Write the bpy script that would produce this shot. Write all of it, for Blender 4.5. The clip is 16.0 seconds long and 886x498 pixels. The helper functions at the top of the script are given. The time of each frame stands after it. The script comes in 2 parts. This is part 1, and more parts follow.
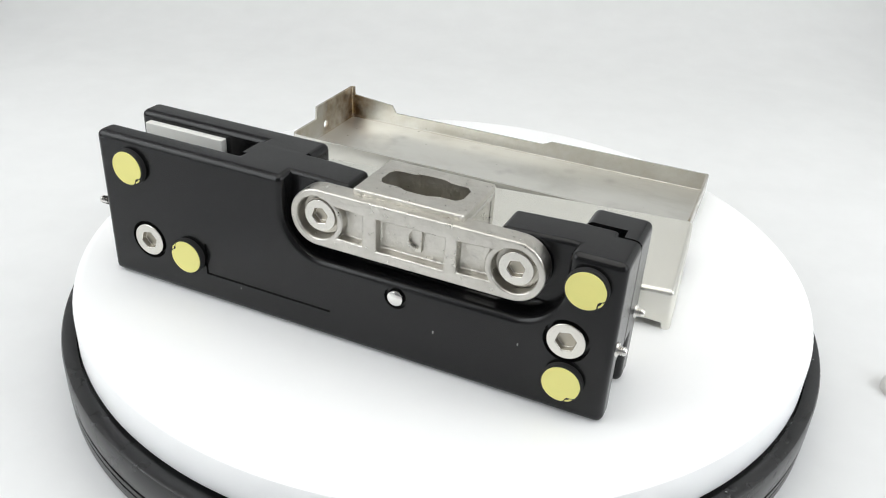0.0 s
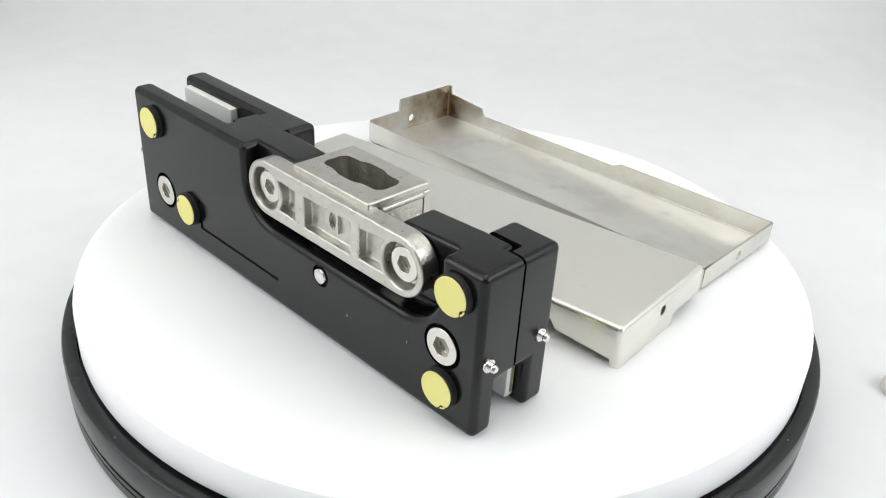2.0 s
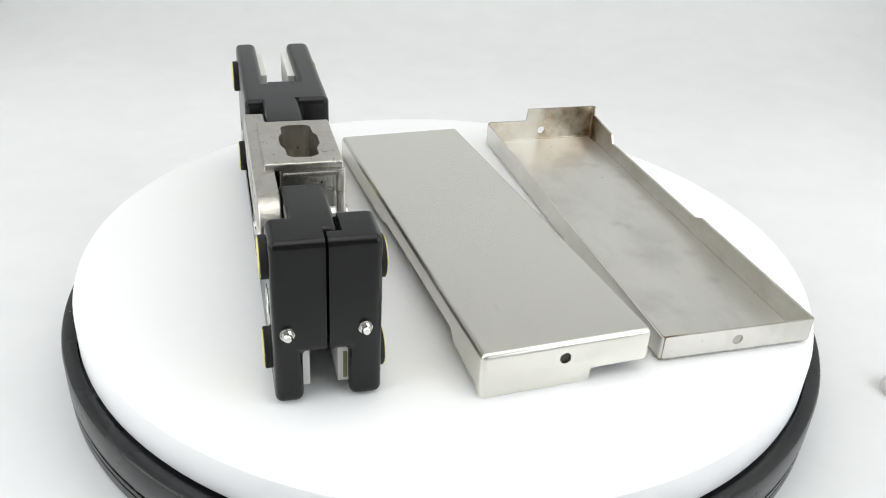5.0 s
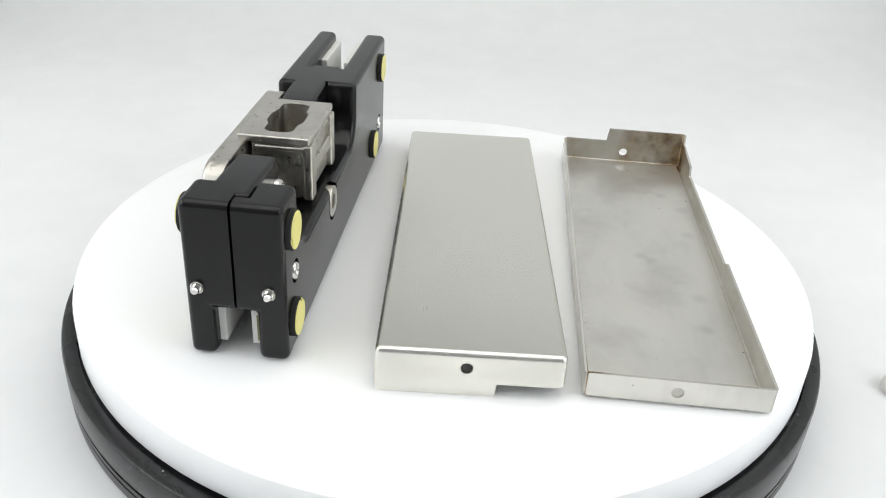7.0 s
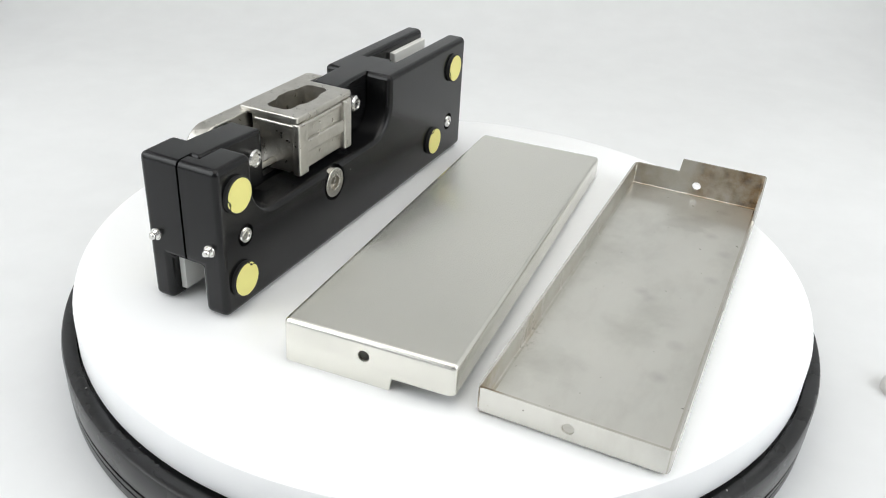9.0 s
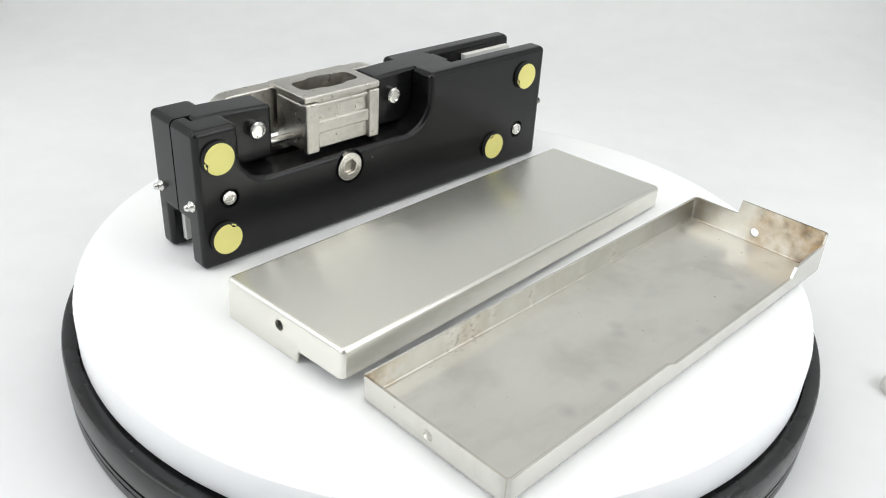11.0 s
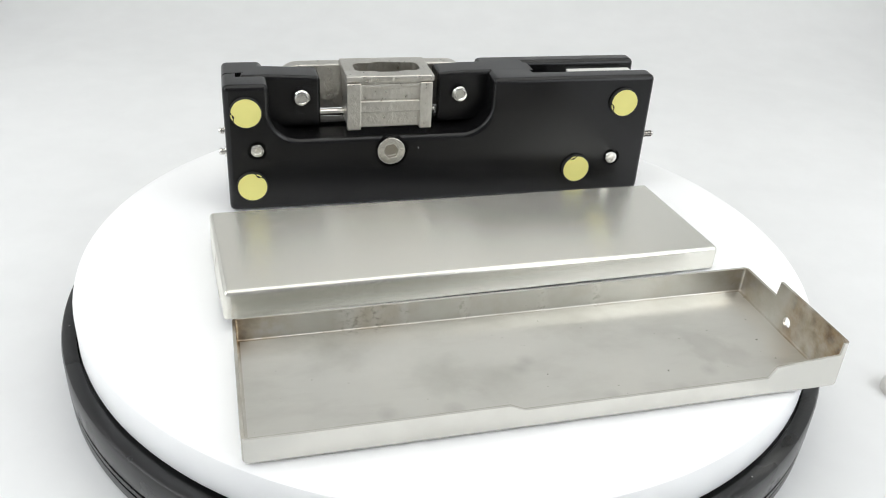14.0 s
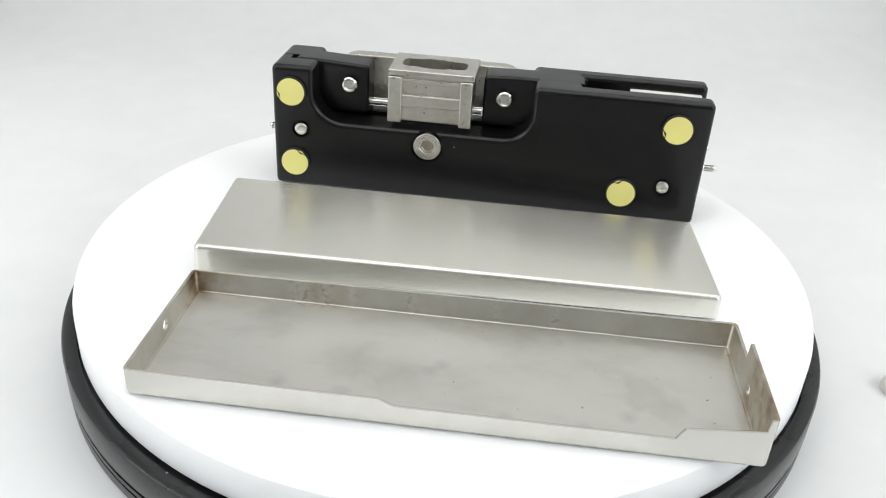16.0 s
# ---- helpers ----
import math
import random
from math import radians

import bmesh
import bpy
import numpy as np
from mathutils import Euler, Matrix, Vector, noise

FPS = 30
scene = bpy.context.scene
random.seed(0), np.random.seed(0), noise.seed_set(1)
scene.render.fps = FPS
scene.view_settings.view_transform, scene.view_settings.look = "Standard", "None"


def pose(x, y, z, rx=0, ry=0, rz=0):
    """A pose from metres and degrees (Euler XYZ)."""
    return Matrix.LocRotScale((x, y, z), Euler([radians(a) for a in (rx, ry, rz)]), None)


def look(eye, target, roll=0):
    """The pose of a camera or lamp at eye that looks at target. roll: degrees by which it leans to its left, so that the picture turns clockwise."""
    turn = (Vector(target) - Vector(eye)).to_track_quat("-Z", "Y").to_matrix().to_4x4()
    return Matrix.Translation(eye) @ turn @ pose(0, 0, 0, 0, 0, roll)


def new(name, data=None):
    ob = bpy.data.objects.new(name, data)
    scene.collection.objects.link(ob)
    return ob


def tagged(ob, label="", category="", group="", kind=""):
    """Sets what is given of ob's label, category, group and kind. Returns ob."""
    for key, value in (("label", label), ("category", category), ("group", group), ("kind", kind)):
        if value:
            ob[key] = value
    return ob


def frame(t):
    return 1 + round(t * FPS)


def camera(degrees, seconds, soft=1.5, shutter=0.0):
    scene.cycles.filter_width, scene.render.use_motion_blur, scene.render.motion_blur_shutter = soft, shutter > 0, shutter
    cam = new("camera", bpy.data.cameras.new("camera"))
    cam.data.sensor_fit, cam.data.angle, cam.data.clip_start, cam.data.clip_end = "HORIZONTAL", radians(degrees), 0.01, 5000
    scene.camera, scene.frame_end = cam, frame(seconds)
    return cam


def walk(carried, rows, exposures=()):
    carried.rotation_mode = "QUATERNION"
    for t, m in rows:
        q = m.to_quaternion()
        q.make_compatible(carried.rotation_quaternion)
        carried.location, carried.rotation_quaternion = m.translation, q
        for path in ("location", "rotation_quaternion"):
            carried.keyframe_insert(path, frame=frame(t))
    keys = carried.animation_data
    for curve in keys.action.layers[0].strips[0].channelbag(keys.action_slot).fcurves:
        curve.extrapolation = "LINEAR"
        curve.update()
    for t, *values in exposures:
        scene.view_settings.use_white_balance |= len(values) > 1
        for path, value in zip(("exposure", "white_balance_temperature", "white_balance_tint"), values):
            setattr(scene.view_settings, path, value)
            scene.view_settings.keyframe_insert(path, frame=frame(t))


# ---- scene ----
# A display turntable in a white photo tent: the camera stands still, the platter and all on it turns.
MM = 0.001
cam = camera(54.55, 16.0, soft=1.0)
EYE = pose(0.0, -0.2668, 0.1519, 60.28, -3.04, 2.09)
walk(cam, [(0.0, EYE), (16.0, EYE)])

# ---- world and light ----
world = bpy.data.worlds.new("tent_dark")
scene.world = world
world.use_nodes = True
world.node_tree.nodes["Background"].inputs[0].default_value = (0.9, 0.95, 1.0, 1)
world.node_tree.nodes["Background"].inputs[1].default_value = 0.05
scene.view_settings.exposure = 0.0


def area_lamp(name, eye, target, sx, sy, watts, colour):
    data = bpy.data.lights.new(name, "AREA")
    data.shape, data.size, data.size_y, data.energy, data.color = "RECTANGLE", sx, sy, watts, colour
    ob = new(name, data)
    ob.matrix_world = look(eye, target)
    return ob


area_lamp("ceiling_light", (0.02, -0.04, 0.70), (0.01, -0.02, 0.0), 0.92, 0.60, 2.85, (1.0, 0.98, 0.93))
# unseen rear strip, added to brighten the steel and the sweep's top
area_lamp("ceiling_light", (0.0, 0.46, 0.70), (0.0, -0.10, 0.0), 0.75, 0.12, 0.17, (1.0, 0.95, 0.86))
# unseen panels added on both sides as fill for sweep and dark faces
area_lamp("side_fill", (-0.47, -0.21, 0.24), (0.0, -0.12, 0.0), 0.45, 0.44, 1.85, (0.95, 0.98, 1.0))
area_lamp("side_fill", (0.47, -0.21, 0.24), (0.0, -0.12, 0.0), 0.45, 0.44, 1.85, (0.95, 0.98, 1.0))


# ---- materials ----
def material(name):
    m = bpy.data.materials.new(name)
    m.use_nodes = True
    nt = m.node_tree
    return m, nt, nt.nodes["Principled BSDF"]


def node(nt, kind, **props):
    n = nt.nodes.new(kind)
    for key, value in props.items():
        n.inputs[key.replace("_", " ")].default_value = value
    return n


def coords(nt, scale=(1, 1, 1)):
    tc, mp = nt.nodes.new("ShaderNodeTexCoord"), nt.nodes.new("ShaderNodeMapping")
    mp.inputs["Scale"].default_value = scale
    nt.links.new(tc.outputs["Object"], mp.inputs["Vector"])
    return mp.outputs["Vector"]


def noise_of(nt, vec, scale, detail=3.0, rough=0.55):
    n = node(nt, "ShaderNodeTexNoise", Scale=scale, Detail=detail, Roughness=rough)
    nt.links.new(vec, n.inputs["Vector"])
    return n.outputs["Fac"]


def ramp(nt, fac, stops):
    r = nt.nodes.new("ShaderNodeValToRGB")
    while len(r.color_ramp.elements) < len(stops):
        r.color_ramp.elements.new(0.5)
    for el, (p, c) in zip(r.color_ramp.elements, stops):
        el.position, el.color = p, (*c, 1) if len(c) == 3 else (c[0], c[0], c[0], 1)
    nt.links.new(fac, r.inputs["Fac"])
    return r.outputs["Color"]


def bump(nt, bsdf, height, strength, distance):
    b = node(nt, "ShaderNodeBump", Strength=strength, Distance=distance)
    nt.links.new(height, b.inputs["Height"])
    nt.links.new(b.outputs["Normal"], bsdf.inputs["Normal"])


def mix(nt, fac, a, b, blend="MIX"):
    m = nt.nodes.new("ShaderNodeMix")
    m.data_type, m.blend_type = "RGBA", blend
    for socket, value in ((m.inputs["Factor"], fac), (m.inputs["A"], a), (m.inputs["B"], b)):
        if isinstance(value, (tuple, float)):
            socket.default_value = value if isinstance(value, float) else (*value, 1)
        else:
            nt.links.new(value, socket)
    return m.outputs["Result"]


def simple(name, colour, rough, metal=0.0, grain=0.0, grain_scale=900.0, vary=0.06, spec=0.5):
    """A plain surface with slight variation of tone, gloss and relief."""
    m, nt, b = material(name)
    v = coords(nt)
    n1, n2 = noise_of(nt, v, 45.0, 4.0), noise_of(nt, v, grain_scale, 3.0)
    lo, hi = tuple(c * (1 - vary) for c in colour), tuple(min(1.0, c * (1 + vary)) for c in colour)
    nt.links.new(ramp(nt, n1, [(0.3, lo), (0.7, hi)]), b.inputs["Base Color"])
    nt.links.new(ramp(nt, n1, [(0.3, (rough * 0.9,)), (0.7, (min(1, rough * 1.12),))]), b.inputs["Roughness"])
    b.inputs["Metallic"].default_value = metal
    b.inputs["Specular IOR Level"].default_value = spec
    if grain:
        bump(nt, b, n2, grain, 0.0002)
    return m


def brushed_steel(name):
    m, nt, b = material(name)
    fine = noise_of(nt, coords(nt, (6, 900, 900)), 5.0, 3.0)
    wide = noise_of(nt, coords(nt, (3, 60, 60)), 4.0, 3.0)
    blot = noise_of(nt, coords(nt), 22.0, 3.0)
    both = mix(nt, 0.5, fine, wide)
    nt.links.new(ramp(nt, both, [(0.3, (0.76, 0.75, 0.69)), (0.7, (0.815, 0.805, 0.745))]), b.inputs["Base Color"])
    nt.links.new(mix(nt, 0.5, ramp(nt, fine, [(0.3, (0.25,)), (0.7, (0.275,))]), ramp(nt, blot, [(0.3, (0.24,)), (0.75, (0.28,))])), b.inputs["Roughness"])
    b.inputs["Metallic"].default_value = 1.0
    b.inputs["Anisotropic"].default_value = 0.86
    tan = nt.nodes.new("ShaderNodeTangent")
    tan.direction_type, tan.axis = "RADIAL", "X"
    nt.links.new(tan.outputs["Tangent"], b.inputs["Tangent"])
    # scattered coarser scratches between the fine ones
    dull = node(nt, "ShaderNodeBsdfPrincipled", Metallic=1.0, Roughness=0.52, Anisotropic=0.5)
    nt.links.new(b.inputs["Base Color"].links[0].from_socket, dull.inputs["Base Color"])
    nt.links.new(tan.outputs["Tangent"], dull.inputs["Tangent"])
    pair = node(nt, "ShaderNodeMixShader", Fac=0.24)
    nt.links.new(b.outputs[0], pair.inputs[1])
    nt.links.new(dull.outputs[0], pair.inputs[2])
    nt.links.new(pair.outputs[0], nt.nodes["Material Output"].inputs["Surface"])
    return m


def arith(nt, op, a, b):
    n = nt.nodes.new("ShaderNodeMath")
    n.operation = op
    for socket, value in zip(n.inputs, (a, b)):
        if isinstance(value, (int, float)):
            socket.default_value = value
        else:
            nt.links.new(value, socket)
    return n.outputs[0]


def stained_steel(name, spots):
    """Mill-finish sheet with dull blotches, specks, a darker brownish tone on the inner walls and marks at the given
    spots (x, y, radius, kind).
    """
    m, nt, b = material(name)
    v = coords(nt)
    base = ramp(nt, noise_of(nt, coords(nt, (1, 2.2, 1)), 30.0, 5.0, 0.6), [(0.33, (0.655, 0.645, 0.60)), (0.5, (0.715, 0.705, 0.66)), (0.7, (0.735, 0.725, 0.68))])
    speck = ramp(nt, noise_of(nt, v, 420.0, 2.0), [(0.735, (0.0,)), (0.785, (1.0,))])
    col = mix(nt, speck, base, (0.30, 0.28, 0.25))
    sep = nt.nodes.new("ShaderNodeSeparateXYZ")
    nt.links.new(v, sep.inputs[0])
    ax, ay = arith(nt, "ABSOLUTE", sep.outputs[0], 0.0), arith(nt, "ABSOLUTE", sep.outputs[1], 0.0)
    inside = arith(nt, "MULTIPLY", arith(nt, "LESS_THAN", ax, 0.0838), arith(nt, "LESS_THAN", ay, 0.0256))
    # darker brownish tone along the folded walls, on the inner side
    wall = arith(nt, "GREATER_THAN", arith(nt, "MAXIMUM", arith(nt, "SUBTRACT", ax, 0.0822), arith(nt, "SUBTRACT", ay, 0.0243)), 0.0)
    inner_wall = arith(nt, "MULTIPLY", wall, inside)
    wall_tone = arith(nt, "MULTIPLY", inner_wall, ramp(nt, noise_of(nt, v, 70.0, 4.0, 0.65), [(0.35, (0.25,)), (0.65, (0.65,))]))
    col = mix(nt, wall_tone, col, (0.47, 0.435, 0.375))
    flat = nt.nodes.new("ShaderNodeCombineXYZ")
    nt.links.new(sep.outputs[0], flat.inputs[0])
    nt.links.new(sep.outputs[1], flat.inputs[1])
    edge_noise = noise_of(nt, v, 150.0, 4.0)
    for x, y, r, kind in spots:
        d = nt.nodes.new("ShaderNodeVectorMath")
        d.operation = "DISTANCE"
        nt.links.new(flat.outputs[0], d.inputs[0])
        d.inputs[1].default_value = (x, y, 0)
        wob = nt.nodes.new("ShaderNodeMath")
        wob.operation = "MULTIPLY_ADD"
        nt.links.new(edge_noise, wob.inputs[0])
        wob.inputs[1].default_value = r * 1.3
        nt.links.new(d.outputs["Value"], wob.inputs[2])
        near, far = {"patch": (1.25, 1.5), "spot": (1.0, 1.5)}.get(kind, (0.75, 1.55))
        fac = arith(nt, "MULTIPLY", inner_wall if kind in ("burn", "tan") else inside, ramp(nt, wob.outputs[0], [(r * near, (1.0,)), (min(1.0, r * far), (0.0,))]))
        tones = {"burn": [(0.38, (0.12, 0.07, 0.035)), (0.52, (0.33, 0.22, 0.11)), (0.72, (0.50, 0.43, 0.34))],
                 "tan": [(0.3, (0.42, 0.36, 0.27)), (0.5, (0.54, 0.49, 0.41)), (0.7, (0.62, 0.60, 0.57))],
                 "soot": [(0.32, (0.30, 0.28, 0.25)), (0.42, (0.60, 0.58, 0.55)), (0.52, (0.74, 0.72, 0.67))],
                 "spot": [(0.3, (0.55, 0.54, 0.51)), (0.7, (0.63, 0.62, 0.58))],
                 "patch": [(0.3, (0.61, 0.60, 0.56)), (0.7, (0.665, 0.655, 0.61))],
                 "dull": [(0.3, (0.585, 0.575, 0.53)), (0.7, (0.665, 0.655, 0.61))]}[kind]
        tint = ramp(nt, noise_of(nt, v, {"dull": 90.0, "patch": 110.0, "soot": 620.0}.get(kind, 170.0), 3.0), tones)
        col = mix(nt, fac, col, tint)
    # a dull oxide layer over a brighter rolled surface
    dull = nt.nodes.new("ShaderNodeBsdfPrincipled")
    relief = mix(nt, 0.25, noise_of(nt, v, 55.0, 3.0), noise_of(nt, v, 600.0, 3.0))
    gloss = noise_of(nt, v, 38.0, 4.0)
    for shader, lo, hi in ((b, 0.19, 0.25), (dull, 0.46, 0.58)):
        nt.links.new(col, shader.inputs["Base Color"])
        nt.links.new(ramp(nt, gloss, [(0.3, (lo,)), (0.7, (hi,))]), shader.inputs["Roughness"])
        shader.inputs["Metallic"].default_value = 1.0
        bump(nt, shader, relief, 0.03, 0.001)
    both = node(nt, "ShaderNodeMixShader", Fac=0.5)
    nt.links.new(b.outputs[0], both.inputs[1])
    nt.links.new(dull.outputs[0], both.inputs[2])
    nt.links.new(both.outputs[0], nt.nodes["Material Output"].inputs["Surface"])
    return m


def cast_steel(name):
    m, nt, b = material(name)
    v = coords(nt)
    n1, n2, n3 = noise_of(nt, v, 1500.0, 4.0, 0.7), noise_of(nt, v, 90.0, 3.0), noise_of(nt, v, 420.0, 3.0)
    nt.links.new(ramp(nt, mix(nt, 0.5, n2, n3), [(0.35, (0.53, 0.51, 0.465)), (0.65, (0.635, 0.615, 0.57))]), b.inputs["Base Color"])
    nt.links.new(ramp(nt, n3, [(0.3, (0.26,)), (0.7, (0.40,))]), b.inputs["Roughness"])
    b.inputs["Metallic"].default_value = 1.0
    lumps = noise_of(nt, v, 700.0, 4.0, 0.65)
    bump(nt, b, mix(nt, 0.45, n3, lumps), 0.7, 0.00065)
    return m


BLACK = simple("black_powder_coat", (0.0055, 0.0055, 0.006), 0.24, grain=0.09, grain_scale=1400.0, vary=0.15, spec=0.35)
STEEL = brushed_steel("brushed_stainless")
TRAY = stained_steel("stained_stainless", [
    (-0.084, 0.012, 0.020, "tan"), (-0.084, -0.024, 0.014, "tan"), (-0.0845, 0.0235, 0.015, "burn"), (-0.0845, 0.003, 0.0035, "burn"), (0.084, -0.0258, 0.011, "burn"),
    (0.074, -0.0262, 0.012, "tan"), (0.060, -0.031, 0.017, "dull"), (0.044, -0.031, 0.017, "tan"), (0.024, -0.031, 0.016, "dull"), (0.004, -0.031, 0.016, "dull"), (-0.018, -0.031, 0.015, "dull"), (-0.040, -0.031, 0.016, "dull"), (-0.062, -0.031, 0.016, "dull"), (0.050, -0.0256, 0.0036, "soot"), (0.042, -0.0256, 0.0030, "soot"), (0.033, -0.0256, 0.0026, "soot"), (0.014, -0.0256, 0.0022, "soot"), (-0.012, -0.0256, 0.0024, "soot"), (-0.030, -0.0256, 0.0026, "soot"),
    (-0.056, 0.003, 0.0105, "patch"), (-0.061, 0.008, 0.008, "patch"), (0.027, 0.001, 0.013, "dull"), (0.013, 0.006, 0.011, "dull"), (0.055, -0.016, 0.013, "dull"), (-0.02, -0.018, 0.012, "dull"),
    (0.028, 0.016, 0.0009, "spot"), (0.005, 0.003, 0.0009, "spot"), (0.002, -0.001, 0.0009, "spot"), (-0.017, 0.019, 0.0009, "spot"), (-0.050, 0.013, 0.0009, "spot"), (0.046, 0.015, 0.0009, "spot"), (-0.073, 0.014, 0.0009, "spot"), (-0.038, 0.020, 0.0009, "spot")])
CAST = cast_steel("cast_steel")
BOLT = simple("zinc_bolt", (0.70, 0.68, 0.63), 0.24, 1.0, 0.05)
# darker copy of the bolt metal; the recess's shade is in this colour
SOCKET = simple("socket_shadow_steel", (0.42, 0.39, 0.33), 0.4, 1.0, 0.05)
CHROME = simple("nickel_pin", (0.76, 0.75, 0.72), 0.18, 1.0)
YELLOW = simple("yellow_film", (0.86, 0.80, 0.27), 0.45, vary=0.03)
FOAM = simple("black_foam", (0.014, 0.014, 0.014), 0.75, grain=0.2)
OLIVE = simple("olive_adhesive", (0.22, 0.22, 0.10), 0.7, grain=0.3)
GASKET = simple("grey_gasket", (0.72, 0.72, 0.69), 0.7, grain=0.15)
PLATE = simple("white_acrylic", (0.945, 0.96, 0.975), 0.42, vary=0.01, grain=0.02)
plate_shader = PLATE.node_tree.nodes["Principled BSDF"]
plate_shader.inputs["Subsurface Weight"].default_value = 0.5
plate_shader.inputs["Subsurface Radius"].default_value = (1.0, 1.0, 1.0)
plate_shader.inputs["Subsurface Scale"].default_value = 0.008
RIM = simple("black_satin_plastic", (0.006, 0.006, 0.0068), 0.27, grain=0.05, vary=0.15, spec=0.58)
FLECK = simple("pale_fleck", (0.32, 0.32, 0.31), 0.6)
ROOM = simple("dim_room", (0.24, 0.24, 0.25), 0.9, vary=0.1)
SWEEP = simple("white_sweep_cloth", (0.78, 0.79, 0.795), 0.92, vary=0.02, grain=0.1, grain_scale=600.0)
OBJECT_GREY = simple("matt_pale_grey", (0.86, 0.85, 0.82), 0.9, grain=0.2)
FABRIC = simple("white_tent_fabric", (0.84, 0.85, 0.86), 0.9, vary=0.015, grain=0.1, grain_scale=600.0)


# ---- mesh helpers (sizes in millimetres) ----
def finish(ob, bevel=0.0, segments=3, angle=35.0):
    for p in ob.data.polygons:
        p.use_smooth = True
    if bevel:
        mod = ob.modifiers.new("bevel", "BEVEL")
        mod.width, mod.segments, mod.limit_method, mod.angle_limit = bevel * MM, segments, "ANGLE", radians(angle)
        mod.harden_normals, mod.use_clamp_overlap = True, True
    else:
        ob.data.set_sharp_from_angle(angle=radians(angle))
    return ob


def part(name, bm, mat, parent=None, label="", bevel=0.0, segments=3, angle=35.0):
    me = bpy.data.meshes.new(name)
    bmesh.ops.recalc_face_normals(bm, faces=bm.faces)
    bm.to_mesh(me)
    bm.free()
    me.materials.append(mat)
    ob = new(name, me)
    ob.parent = parent
    if label:
        ob["label"] = label
    return finish(ob, bevel, segments, angle)


def prism(outline, a, b, axis="y", bm=None):
    """Extrude a closed outline from a to b. Axis y: outline in x, z; axis z: outline in x, y; axis x: outline in y, z."""
    bm = bm or bmesh.new()
    place = {"y": lambda p, k: (p[0], k, p[1]), "z": lambda p, k: (p[0], p[1], k), "x": lambda p, k: (k, p[0], p[1])}[axis]
    lo = [bm.verts.new([c * MM for c in place(p, a)]) for p in outline]
    hi = [bm.verts.new([c * MM for c in place(p, b)]) for p in outline]
    bm.faces.new(lo)
    bm.faces.new(hi[::-1])
    for i in range(len(lo)):
        j = (i + 1) % len(lo)
        bm.faces.new((lo[j], lo[i], hi[i], hi[j]))
    return bm


def box(x0, x1, y0, y1, z0, z1, bm=None):
    return prism([(x0, z0), (x1, z0), (x1, z1), (x0, z1)], y0, y1, "y", bm)


def arc(cx, cz, r, a0, a1, n=10):
    return [(cx + r * math.cos(radians(a0 + (a1 - a0) * i / n)), cz + r * math.sin(radians(a0 + (a1 - a0) * i / n))) for i in range(n + 1)]


def disc_outline(cx, cz, r, n=36):
    return arc(cx, cz, r, 0, 360 * (n - 1) / n, n - 1)


def carve(bm, cutters=(), adders=()):
    """Take cutters out of a solid and weld adders on to it; gives a bmesh."""
    def temp(b):
        me = bpy.data.meshes.new("temp")
        bmesh.ops.recalc_face_normals(b, faces=b.faces)
        b.to_mesh(me)
        b.free()
        return new("temp", me)
    base, tools = temp(bm), []
    for op, group in (("UNION", adders), ("DIFFERENCE", cutters)):
        for b in group:
            tool = temp(b)
            tools.append(tool)
            mod = base.modifiers.new("cut", "BOOLEAN")
            mod.operation, mod.solver, mod.object = op, "EXACT", tool
    bpy.context.view_layer.update()
    out = bmesh.new()
    out.from_object(base, bpy.context.evaluated_depsgraph_get())
    bmesh.ops.remove_doubles(out, verts=out.verts, dist=0.00002)
    bmesh.ops.dissolve_limit(out, angle_limit=0.01, verts=out.verts, edges=out.edges)
    for ob in (base, *tools):
        me = ob.data
        bpy.data.objects.remove(ob)
        bpy.data.meshes.remove(me)
    return out


def rounded(bm, width, segments=4, angle=40.0):
    """A solid with its edges rounded; gives a bmesh."""
    me = bpy.data.meshes.new("temp")
    bmesh.ops.recalc_face_normals(bm, faces=bm.faces)
    bm.to_mesh(me)
    bm.free()
    ob = new("temp", me)
    mod = ob.modifiers.new("bevel", "BEVEL")
    mod.width, mod.segments, mod.limit_method, mod.angle_limit, mod.use_clamp_overlap = width * MM, segments, "ANGLE", radians(angle), False
    bpy.context.view_layer.update()
    out = bmesh.new()
    out.from_object(ob, bpy.context.evaluated_depsgraph_get())
    bpy.data.objects.remove(ob)
    bpy.data.meshes.remove(me)
    return out


def lathe(profile, steps=128):
    """Turn a profile of (radius, height) round z."""
    bm = bmesh.new()
    rings = []
    for r, z in profile:
        if r < 1e-6:
            rings.append([bm.verts.new((0, 0, z * MM))])
        else:
            rings.append([bm.verts.new((r * MM * math.cos(2 * math.pi * i / steps), r * MM * math.sin(2 * math.pi * i / steps), z * MM)) for i in range(steps)])
    for a, b in zip(rings, rings[1:]):
        for i in range(steps):
            j = (i + 1) % steps
            if len(a) == 1:
                bm.faces.new((a[0], b[i], b[j]))
            elif len(b) == 1:
                bm.faces.new((a[i], b[0], a[j]))
            else:
                bm.faces.new((a[i], b[i], b[j], a[j]))
    return bm


def moved(bm, m):
    bmesh.ops.transform(bm, matrix=m, verts=bm.verts)
    return bm


TO_FRONT, TO_BACK, TO_RIGHT, TO_LEFT = pose(0, 0, 0, 90), pose(0, 0, 0, -90), pose(0, 0, 0, 0, 90), pose(0, 0, 0, 0, -90)


def at(x, y, z):
    return Matrix.Translation((x * MM, y * MM, z * MM))


# ---- the tent ----
OBJECT_AT = (0.1638, -0.0232, -0.0329)

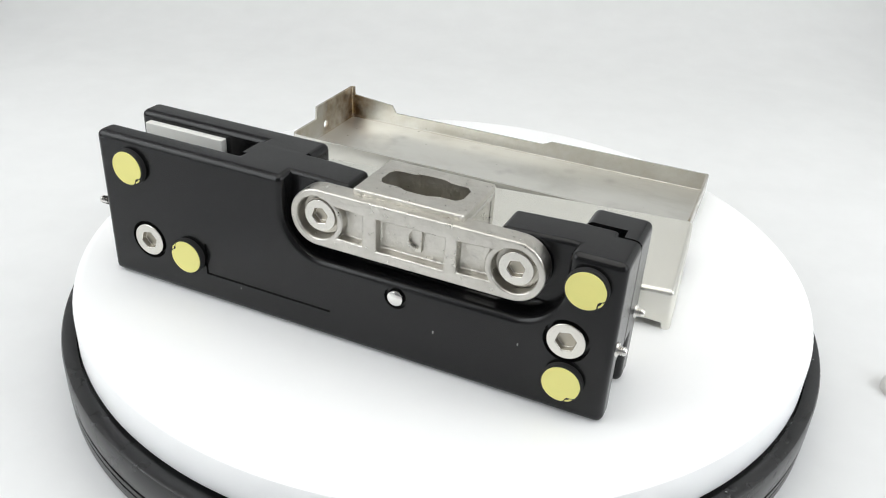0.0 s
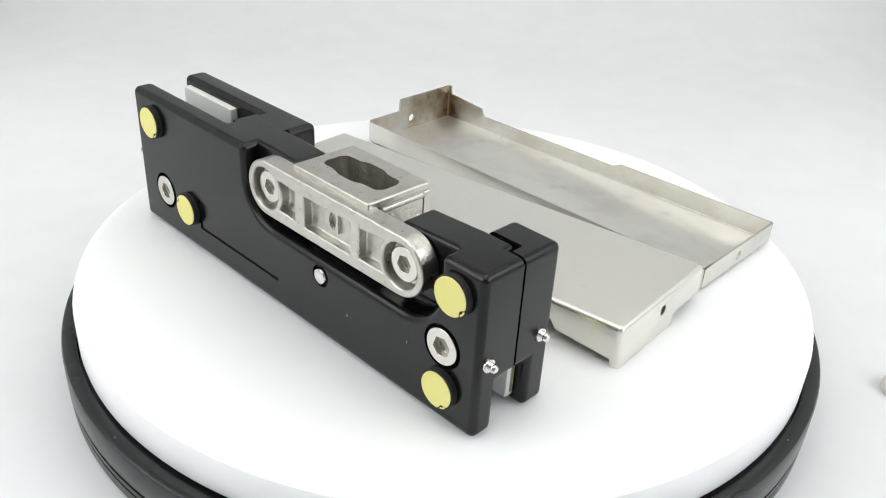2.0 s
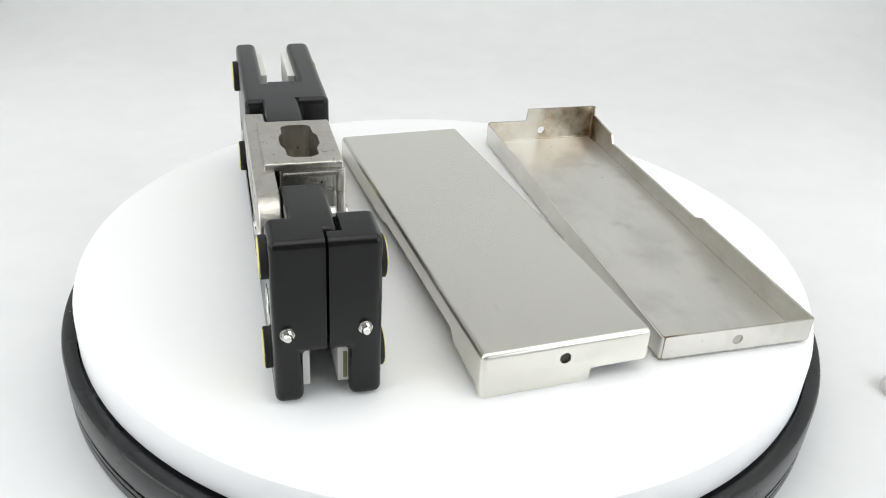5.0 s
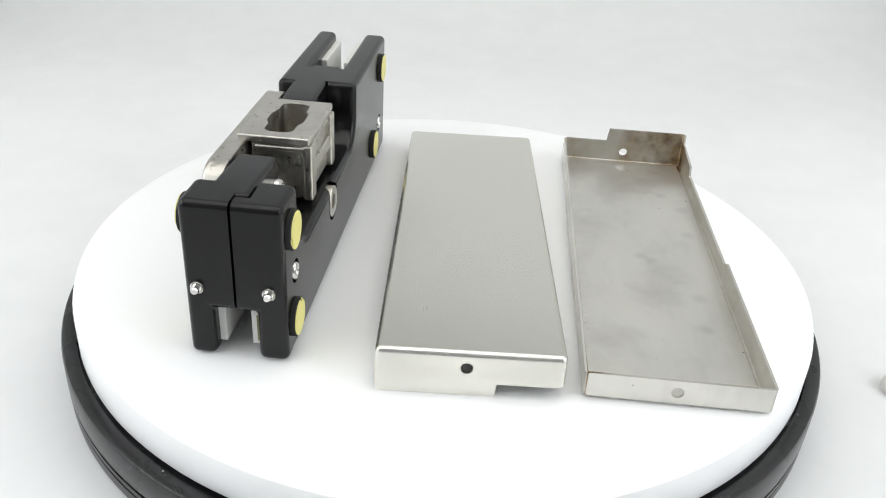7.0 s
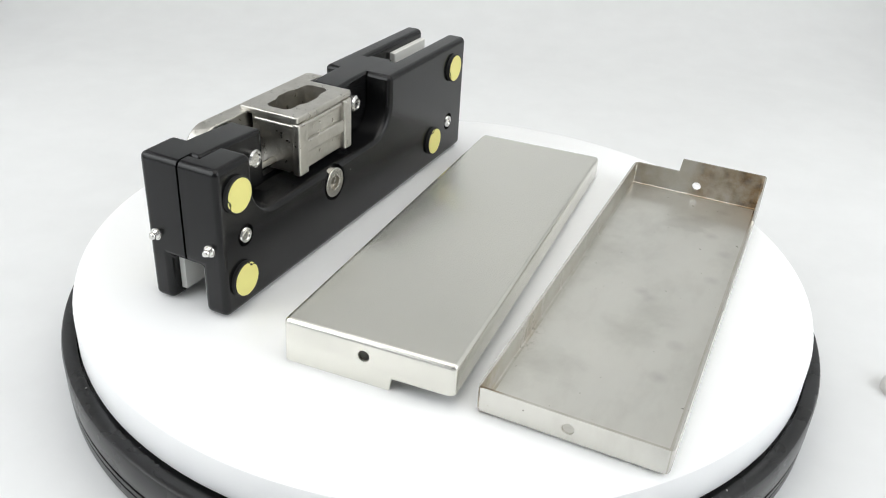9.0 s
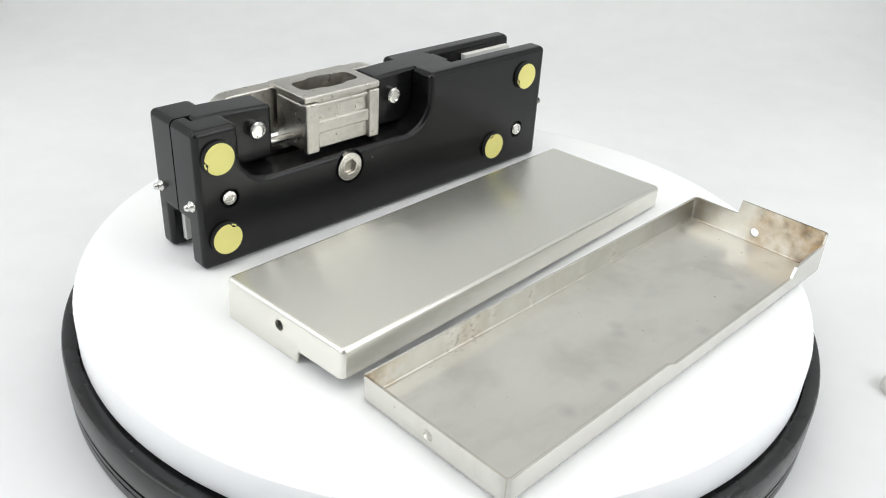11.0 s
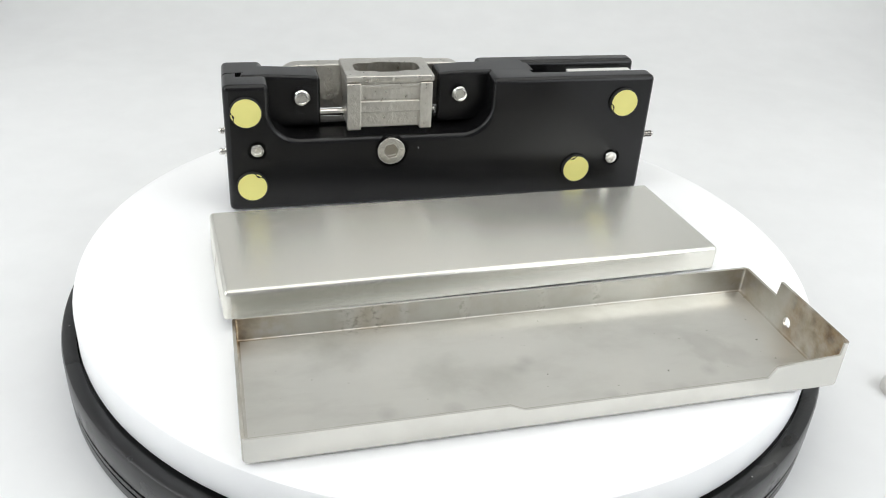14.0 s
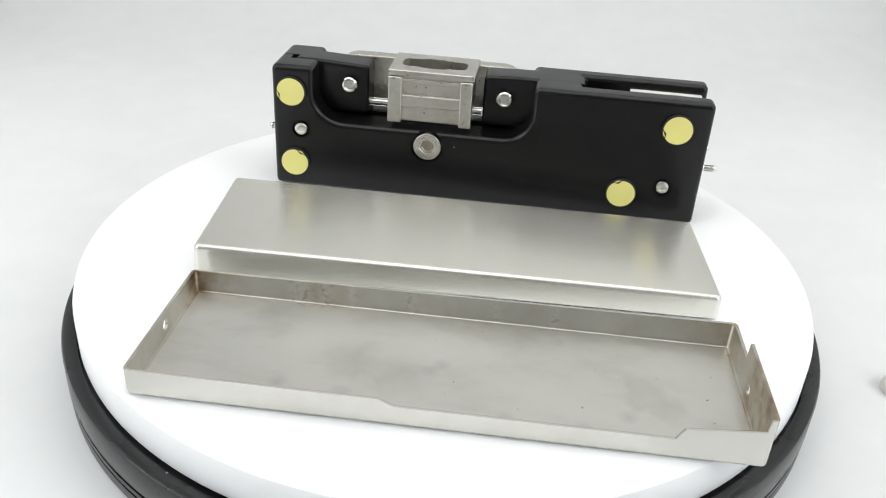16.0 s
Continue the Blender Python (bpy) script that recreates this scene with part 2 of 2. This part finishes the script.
def tent():
    bm = bmesh.new()
    prof = [(-0.62, -0.033), (0.32, -0.033)] + [(0.32 + 0.3 * math.sin(radians(a)), 0.267 - 0.3 * math.cos(radians(a))) for a in range(6, 91, 6)] + [(0.62, 0.78)]
    rows = [[bm.verts.new((x, y, z)) for y, z in prof] for x in (-0.5, -0.25, 0, 0.25, 0.5)]
    for a, b in zip(rows, rows[1:]):
        for i in range(len(prof) - 1):
            bm.faces.new((a[i], b[i], b[i + 1], a[i + 1]))
    ob = part("backdrop", bm, SWEEP, angle=60)
    ob.modifiers.new("thick", "SOLIDIFY").thickness = -0.002
    tagged(ob, "seamless white fabric sweep behind and below the turntable", "backdrop", kind="structure")
    # side walls and roof are unseen, set round to bounce the light evenly
    for name, size in (("wall_left", (-0.504, -0.5, -0.62, 0.63, -0.04, 0.78)), ("wall_right", (0.5, 0.504, -0.62, 0.63, -0.04, 0.78))):
        tagged(part(name, box(*[c * 1000 for c in size]), FABRIC), "plain white fabric wall of the photo tent", "wall", kind="structure")
    # unseen panel; its dark grey stands for the unlit room behind the camera
    tagged(part("wall_front", box(-504, 504, -626, -622, -40, 780), ROOM), "dim room beyond the open tent front", "wall", kind="structure")
    tagged(part("ceiling", box(-504, 504, -626, 630, 782, 786), FABRIC), "plain white fabric roof of the photo tent", "ceiling", kind="structure")


def pale_object():
    # unidentified pale grey object; its domed form is assumed
    ob = part("pale_object", moved(lathe([(0, 7.0), (4.0, 6.6), (7.0, 4.6), (8.2, 2.0), (8.2, 0.0), (0, 0)], 32), Matrix.Translation(OBJECT_AT)), OBJECT_GREY, angle=60)
    tagged(ob, "small rounded pale grey object on the white sweep, not identified", "felt pad")


tent()
pale_object()


# ---- the turntable ----
def turntable():
    thing = tagged(new("turntable"), "round white turntable platter on a grooved black plastic base", "turntable")
    part("platter", lathe([(0, 0), (60, 0), (122.3, 0), (124.2, -0.25), (125.2, -0.9), (125.6, -2.2), (125.6, -12.0), (124.6, -12.6), (122.6, -12.7), (122.6, -13.0), (60, -13.0), (0, -13.0)], 160), PLATE, thing, "white acrylic disc with a softly rounded rim", angle=30)
    base = part("base", lathe([(0, -13.1), (100, -13.1), (122.4, -13.1), (122.6, -14.6), (125.8, -14.6), (126.2, -13.5), (129.5, -13.3), (130.4, -13.7), (130.8, -14.5), (130.8, -22.6), (130.7, -22.9), (129.8, -23.1), (129.8, -23.9), (130.7, -24.1), (130.7, -25.6), (129.8, -25.8), (129.8, -26.6), (130.6, -26.8), (130.5, -30.2), (129.6, -31.0), (110, -31.2), (110, -32.9), (0, -32.9)], 160), RIM, thing, "black satin plastic ring with fine grooves", angle=28)
    rng = random.Random(4)
    for a, r in ((-52, 127.2), (-17, 128.2), (160, 127.6), (95, 128.0), (-112, 128.6), (40, 127.0)):
        bm = bmesh.new()
        bmesh.ops.create_icosphere(bm, subdivisions=1, radius=0.00035 * rng.uniform(0.6, 1.2))
        z = -13.15
        part("fleck", moved(bm, at(r * math.cos(radians(a)), r * math.sin(radians(a)), z) @ Matrix.Diagonal((1.5, 1, 0.4, 1))), FLECK, base, "pale speck of lint")
    return thing


# ---- the glass door patch fitting ----
X0, X1, T, TOP = -81.3, 83.5, 14.2, 48.9


def notch(x0, x1, z0, r0, r1):
    return [(x0, 60)] + arc(x0 + r0, z0 + r0, r0, 180, 270, 12) + arc(x1 - r1, z0 + r1, r1, 270, 360, 12) + [(x1, 60)]


def socket_bolt(parent, m, r, depth, hex_r, label):
    """A cap-head bolt with a hexagon socket, its head along local +z."""
    ch = 0.5
    head = [(r * math.cos(radians(60 * 0 + 10 * i)), r * math.sin(radians(10 * i))) for i in range(36)]
    cut = prism([(hex_r * math.cos(radians(60 * i + 12)), hex_r * math.sin(radians(60 * i + 12))) for i in range(6)], -1.8, 2.0, "z")
    ob = part("bolt", moved(carve(prism(head, -depth, 0.0, "z"), [cut]), m), BOLT, parent, label, bevel=ch * 0.6, segments=2)
    part("socket", moved(prism([(hex_r * 0.98 * math.cos(radians(60 * i + 12)), hex_r * 0.98 * math.sin(radians(60 * i + 12))) for i in range(6)], -2.2, -1.75, "z"), m), SOCKET, ob, "hexagon socket floor")
    return ob


def foam_sticker(parent, m, r, nick, h):
    """A round foam pad with a yellow film on it that has a small nick in its edge."""
    pad = part("foam_pad", moved(lathe([(0, 0), (r + 0.45, 0), (r + 0.45, h - 0.2), (r, h), (0, h)], 40), m), FOAM, parent, "round black foam pad")
    pts = []
    for i in range(48):
        a = i * 7.5
        gap = abs((a - nick + 180) % 360 - 180)
        rr = r * (1.0 - (0.2 * math.cos(radians(gap * 5.0)) if gap < 18 else 0.0))
        pts.append((rr * math.cos(radians(a)), rr * math.sin(radians(a))))
    film = prism(pts, h, h + 0.25, "z")
    crumb = [(r * k * math.cos(radians(nick + d)), r * k * math.sin(radians(nick + d))) for k, d in ((0.93, -9), (1.02, -12), (1.04, 0), (1.02, 12), (0.93, 9), (0.95, 0))]
    prism(crumb, h - 0.3, h + 0.1, "z", film)
    part("film", moved(film, m), YELLOW, pad, "yellow paper film")
    return pad


def end_screw(parent, m, reach):
    """A small nickel grub screw with a thread and a domed tip that stands out of the end face."""
    prof = [(0, reach), (0.8, reach - 0.05), (1.25, reach - 0.6), (1.25, reach - 1.0)]
    z = reach - 1.0
    while z > 0.6:
        prof += [(1.0, z - 0.2), (1.3, z - 0.45)]
        z -= 0.5
    prof += [(1.9, 0.7), (2.0, 0.4), (2.0, -0.5), (0, -0.5)]
    part("end_pin", moved(lathe(prof, 20), m), CHROME, parent, "small threaded nickel pin", angle=40)


def half(bm, name, thing, label, mat=BLACK):
    ob = part(name, bm, mat, thing, label, angle=40)
    mod = ob.modifiers.new("even", "WEIGHTED_NORMAL")
    mod.keep_sharp, mod.weight = True, 100
    return ob


def patch_fitting():
    thing = tagged(new("door_patch_fitting"), "black door patch fitting with cast steel arm and yellow stickers", "door fitting")
    # front half: plate with a round-cornered notch, two lugs behind it, glass slots at top and bottom
    outline = [(X0, 0), (X1, 0), (X1, TOP), (X0, TOP)]
    front = rounded(carve(prism(outline, -T, 9.0), [
        prism(notch(-14.8, 68.6, 25.8, 13.0, 13.0), -T - 5, -6.8),
        box(X0 - 5, -34.0, -6.6, 20, 33.0, 70), box(34.0, X1 + 5, -6.6, 20, -5, 15.8)]), 2.1)
    lugs = [rounded(prism(shape, -8.6, 3.6), 1.5) for shape in (
        [(-33.2, 28.6), (3.6, 28.6), (3.6, TOP - 0.6), (-8.0, TOP), (-33.2, TOP)],
        [(48.2, 28.6), (77.2, 28.6), (77.2, TOP), (67.3, TOP), (48.2, TOP - 1.0)])]
    front = carve(front, [box(X0 - 6, X1 + 6, -0.38, 20, -6, 70), box(-14.0, 67.8, -6.9, 20, 28.7, 70)])
    front = carve(front, [], lugs)
    front = carve(front, [], [box(-33.9, -17.2, -5.0, 3.99, 29.0, TOP - 0.01)])
    front = carve(front, [
        prism(disc_outline(-65.0, 15.3, 6.4), -T - 5, -T + 2.4), prism(disc_outline(71.0, 23.2, 6.4), -T - 5, -T + 2.4),
        prism(disc_outline(21.7, 20.8, 3.5), -T - 5, -T + 1.0),
        box(-43.6, 0.5, -T - 5, -T + 0.45, 9.0, 19.8),
    ])
    half(front, "front_half", thing, "semi-gloss black cast half with a recessed label field")
    back = rounded(carve(prism(outline, -9.0, T), [
        prism(notch(-15.6, 67.4, 27.6, 11.0, 11.0), -15, T + 5),
        box(X0 - 5, -34.0, -20, 5.6, 33.0, 70), box(34.0, X1 + 5, -20, 5.6, -5, 15.8)]), 2.1)
    back = carve(back, [
        box(X0 - 6, X1 + 6, -20, 0.38, -6, 70),
        box(-34.5, -12.0, -5, 4.0, 26.0, 70), box(60.0, 78.6, -5, 4.4, 28.0, 70),
        prism(disc_outline(23.0, 21.8, 6.4), T - 2.4, T + 5), prism(disc_outline(72.5, 24.2, 3.6), T - 1.5, T + 5), prism(disc_outline(-67.5, 14.9, 3.6), T - 1.5, T + 5),
    ])
    half(back, "back_half", thing, "semi-gloss black cast half with an arched pocket")
    # stickers
    for x, z, nick in ((-68.6, 39.7, -45), (-49.5, 14.3, 150), (74.4, 40.6, -35), (71.7, 10.8, -60)):
        foam_sticker(thing, at(x, -T, z) @ TO_FRONT, 5.25, nick, 1.9)
    for x, z, nick in ((75.8, 39.2, 195), (75.0, 10.4, 60), (-52.4, 11.2, 110), (-69.0, 38.5, 200)):
        foam_sticker(thing, at(x, T, z) @ TO_BACK @ pose(0, 0, 0, 0, 0, 180), 5.3, nick, 1.4)
    # clamp bolts and pins
    for x, z in ((-65.0, 15.3), (71.0, 23.2)):
        socket_bolt(thing, at(x, -T - 0.4, z) @ TO_FRONT, 5.3, 4.0, 2.9, "bright hex socket cap bolt")
    socket_bolt(thing, at(23.0, T + 0.2, 21.8) @ TO_BACK, 5.3, 4.0, 2.9, "bright hex socket cap bolt")
    dome = [(0, 0.9), (1.6, 0.85), (2.3, 0.5), (2.6, -0.2), (2.6, -3.0), (0, -3.0)]
    part("pin", moved(lathe(dome, 28), at(21.7, -T, 20.8) @ TO_FRONT), CHROME, thing, "small round steel pin end")
    for x, z in ((72.5, 24.2), (-67.5, 14.9)):
        ob = part("pin", moved(lathe([(0, 0.3), (1.3, 0.3), (1.5, 0.7), (2.3, 0.6), (2.7, 0.0), (2.7, -3.0), (0, -3.0)], 28), at(x, T - 0.2, z) @ TO_BACK), CHROME, thing, "small round steel pin end")
    for x, z in ((55.3, 40.6), (-4.7, 40.4)):
        part("pivot_pin", moved(lathe([(0, 0.4), (1.7, 0.4), (2.0, 0.8), (2.6, 0.7), (3.1, 0.2), (3.1, -2.6), (0, -2.6)], 32), at(x, 5.6, z) @ TO_BACK), CHROME, thing, "threaded bolt end")
    for y in (-10.5, 9.6):
        end_screw(thing, at(X1 - 0.2, y, 22.6) @ TO_RIGHT, 2.9)
        end_screw(thing, at(X0 + 0.2, y, 22.6) @ TO_LEFT, 5.6)
    # gaskets in the glass slots
    part("gasket", box(-77.4, -48.0, 3.1, 5.8, 35.0, 46.2), GASKET, thing, "pale grey glass gasket", bevel=0.3)
    part("gasket", box(-79.0, -52.0, -6.8, -4.2, 31.0, 45.4), GASKET, thing, "pale grey glass gasket", bevel=0.3)
    part("gasket", box(40.0, 79.5, 2.8, 5.8, 2.6, 14.0), GASKET, thing, "pale grey glass gasket", bevel=0.3)
    part("gasket", box(40.0, 79.5, -6.8, -4.6, 2.6, 14.0), GASKET, thing, "pale grey glass gasket", bevel=0.3)
    part("adhesive", box(78.6, 79.6, 4.2, 5.5, 3.6, 12.6), OLIVE, thing, "olive line of old adhesive", bevel=0.3)
    for x, y, z, w in ((33.6, -T, 13.2, 0.5), (58.2, -T, 17.6, 0.4), (-31.0, -T, 7.6, 0.3), (12.6, T, 22.8, 0.35)):
        bm = bmesh.new()
        bmesh.ops.create_icosphere(bm, subdivisions=1, radius=w * MM)
        part("scuff", moved(bm, at(x, y, z) @ Matrix.Diagonal((0.5, 0.12, 1.3, 1))), FLECK, thing, "tiny pale scuff")
    part("shaft", moved(lathe([(0, 0), (1.3, 0), (1.3, 46.0), (0, 46.0)], 20), at(4.0, 0.5, 33.0) @ TO_RIGHT), BOLT, thing, "thin steel shaft")
    # cast arm with its socket block
    cz, hr, x0, x1 = 39.7, 8.7, -2.7, 55.0
    slot = arc(x0, cz, hr, 90, 270, 20) + arc(x1, cz, hr, -90, 90, 20)
    pockets = [
        prism(disc_outline(x0 - 0.2, cz, 6.4), -25, -10.8), prism(disc_outline(x1 + 0.2, cz, 6.4), -25, -10.8),
        prism([(x + 0.8, z) for x, z in arc(x0 + 0.2, cz, 7.0, -42, 42, 8)] + [(11.3, cz + 4.2), (11.3, cz - 4.9)], -25, -12.0),
        box(15.6, 35.7, -25, -12.0, cz - 5.4, cz + 4.2),
        prism([(x - 0.8, z) for x, z in arc(x1 - 0.2, cz, 7.0, 138, 222, 8)] + [(39.3, cz - 4.9), (39.3, cz + 4.2)], -25, -12.0),
    ]
    arm = half(rounded(carve(prism(slot, -15.0, -8.9), pockets), 0.6, 3), "arm", thing, "grey bead-blasted cast steel arm", CAST)
    for x in (x0 - 0.2, x1 + 0.2):
        socket_bolt(arm, at(x, -13.4, cz) @ TO_FRONT, 4.9, 3.0, 2.5, "bright hex socket cap bolt")
    def letter(x, z, w, h):
        return [(x, 40.2 - z), (x, 40.2 + z)] + [(26.6 - w * math.sin(radians(a)), 40.2 + h * math.cos(radians(a))) for a in range(0, 181, 20)]
    glyph, inner = letter(28.3, 3.5, 2.9, 3.5), letter(27.5, 2.7, 2.1, 2.7)
    part("raised_mark", carve(prism(glyph, -13.0, -11.8), [prism(inner, -16, -11)]), CAST, arm, "raised casting letter D")
    def rim(x):
        return 4.5 + 1.3 / (1 + math.exp(-(4.6 - abs(x - 23.0)) * 1.6)) - 2.2 * max(0.0, (abs(x - 23.0) - 10.2) / 2.2) ** 2
    xs = [10.6 + i * 0.62 for i in range(41)]
    wave = [(x, -0.3 - rim(x)) for x in xs] + [(x, -0.1 + rim(x)) for x in reversed(xs)]
    block = rounded(box(7.6, 39.0, -7.5, 9.7, 29.8, 48.6), 0.6, 3)
    for size in ((6.6, 39.5, -11.8, 10.7, 47.6, 50.0), (7.1, 39.3, -6.6, 10.4, 45.3, 46.9), (11.0, 35.0, 8.6, 10.9, 36.0, 40.6),
                 (7.2, 12.0, 8.6, 11.4, 29.4, 47.5), (34.0, 39.35, 8.6, 11.4, 29.4, 47.5)):
        block = carve(block, [], [rounded(box(*size), 0.6, 3)])
    block = carve(block, [prism(wave, 34.0, 60.0, "z")])
    half(block, "socket_block", arm, "cast steel spindle socket with a scalloped opening", CAST)
    return thing


# ---- the pressed steel covers ----
def cover_mesh(mirror):
    """A shallow pressed tray, 167 by 51 mm, open side up; walls of stepped height. Mirrored for the other hand."""
    hx, hy, rc, rb, th = (84.5, 26.2, 1.8, 1.6, 0.9) if mirror else (84.0, 26.2, 1.7, 1.4, 0.9)
    flap = 14.4 if mirror else 15.4

    def right_wall(x):
        if x < -81.7:
            return flap
        if x < -62:
            return 11.6 - (x + 81.7) * 0.09
        if x < -60:
            return 9.8 - (x + 62) * 1.7
        return 6.4 if x < 12 else (6.4 + (x - 12) * 0.45 if x < 16 else 8.3)

    cols = []
    def side(p, q, out, n, height, breaks):
        ts = sorted(set([i / n for i in range(n + 1)] + [b for b in breaks]))
        for t in ts:
            x, y = p[0] + (q[0] - p[0]) * t, p[1] + (q[1] - p[1]) * t
            cols.append((x, y, out, height(x, y)))
    def corner(cx, cy, a0, ha, hb):
        for i in range(1, 6):
            a = radians(a0 + 90 * i / 6)
            cols.append((cx + rc * math.cos(a), cy + rc * math.sin(a), (math.cos(a), math.sin(a)), ha + (hb - ha) * i / 6))
    ex, ey = hx - rc, hy - rc
    fr = lambda x: (ex - x) / (2 * ex)
    side((ex, hy), (-ex, hy), (0, 1), 24, lambda x, y: right_wall(x), [fr(v) for v in (-81.9, -81.5, -72, -62, -61, -60, 12, 14, 16)])
    corner(-ex, ey, 90, flap, flap)
    fy = lambda y: (ey - y) / (2 * ey)
    side((-hx, ey), (-hx, -ey), (-1, 0), 8, lambda x, y: flap if y > -6.9 else (9.8 if y < -7.4 else 12.6), [fy(v) for v in (-6.8, -7.15, -7.5)])
    corner(-ex, -ey, 180, 9.6, 9.3)
    side((-ex, -hy), (ex, -hy), (0, -1), 24, lambda x, y: 9.3 - 1.2 * (x + hx) / (2 * hx), [])
    corner(ex, -ey, 270, 8.2, 8.4)
    side((hx, -ey), (hx, ey), (1, 0), 8, lambda x, y: 8.5, [])
    corner(ex, ey, 0, 8.5, 8.4)
    bm = bmesh.new()
    rings = []
    s = -1 if mirror else 1
    def loop(dist, z, cap=False):
        ring = []
        for x, y, o, h in cols:
            ring.append(bm.verts.new(((x - o[0] * dist) * MM * s, (y - o[1] * dist) * MM, (h if z is None else z) * MM)))
        return ring
    # outer skin from the floor outwards, up the wall, over the edge and back down inside
    for i in range(6):
        a = radians(90 * i / 5)
        rings.append(loop(rb * (1 - math.sin(a)), rb * (1 - math.cos(a))))
    rings.append(loop(0, None))
    rings.append(loop(th, None))
    ri = rb - th
    for i in range(6):
        a = radians(90 - 90 * i / 5)
        rings.append(loop(th + ri * (1 - math.sin(a)), th + ri * (1 - math.cos(a))))
    n = len(cols)
    for a, b in zip(rings, rings[1:]):
        for i in range(n):
            j = (i + 1) % n
            bm.faces.new((a[i], a[j], b[j], b[i]))
    bm.faces.new(rings[0])
    bm.faces.new(rings[-1][::-1])
    bmesh.ops.remove_doubles(bm, verts=bm.verts, dist=1e-6)
    def hole(x, y, z):
        return moved(prism(disc_outline(y, z, 1.75, 20), -6, 6, "x"), at(x * s, 0, 0))
    return carve(bm, [hole(-hx, 1.0 if mirror else 0.4, 5.0), hole(hx, 0.8 if mirror else -0.5, 4.6)])


def cover_plate():
    thing = tagged(new("cover_plate"), "brushed stainless steel cover plate lying face up", "cover plate")
    part("shell", moved(cover_mesh(True), pose(0, 0, 0, 180)), STEEL, thing, angle=32)
    return thing


def cover_tray():
    thing = tagged(new("cover_plate"), "upturned stainless steel cover plate with brown weld stains inside", "cover plate")
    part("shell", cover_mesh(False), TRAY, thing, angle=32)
    return thing


TABLE = turntable()
FITTING = patch_fitting()
COVER = cover_plate()
UPTURNED = cover_tray()

# ---- how the platter turns: seconds and degrees ----
TURNS = [(0.0, 0.0), (0.5, -4.8), (1.0, -10.09), (1.5, -15.11), (2.0, -20.45), (2.5, -25.4), (3.0, -30.72), (3.5, -35.69), (4.0, -40.99), (5.25, -53.75), (6.5, -66.34), (7.0, -71.44), (7.5, -76.23), (8.0, -81.44), (8.5, -86.46), (9.0, -91.73), (10.25, -104.5), (11.5, -117.15), (12.0, -122.34), (12.5, -127.21), (13.0, -132.41), (13.5, -137.3), (14.0, -142.22), (14.5, -147.14), (15.0, -152.51), (15.5, -157.38), (16.0, -162.86)]
ON_TABLE = pose(-0.02829, -0.04502, 0, 0, 0, -22.4)


def motions():
    places = (
        (TABLE, Matrix.Identity(4)),
        (FITTING, ON_TABLE @ pose(0, 0, 0.0003)),
        (COVER, ON_TABLE @ pose(0.0043, 0.0597, 0.0114, 0, -1.75, 4.3)),
        (UPTURNED, ON_TABLE @ pose(0.0002, 0.1220, 0.0002, 0, 0, 1.0)),
    )
    for thing, place in places:
        walk(thing, [(t, (pose(-0.0003, 0.0028, 0, 0, 0, a) if thing is TABLE else pose(0, 0, 0, 0, 0, a)) @ place) for t, a in TURNS])


motions()
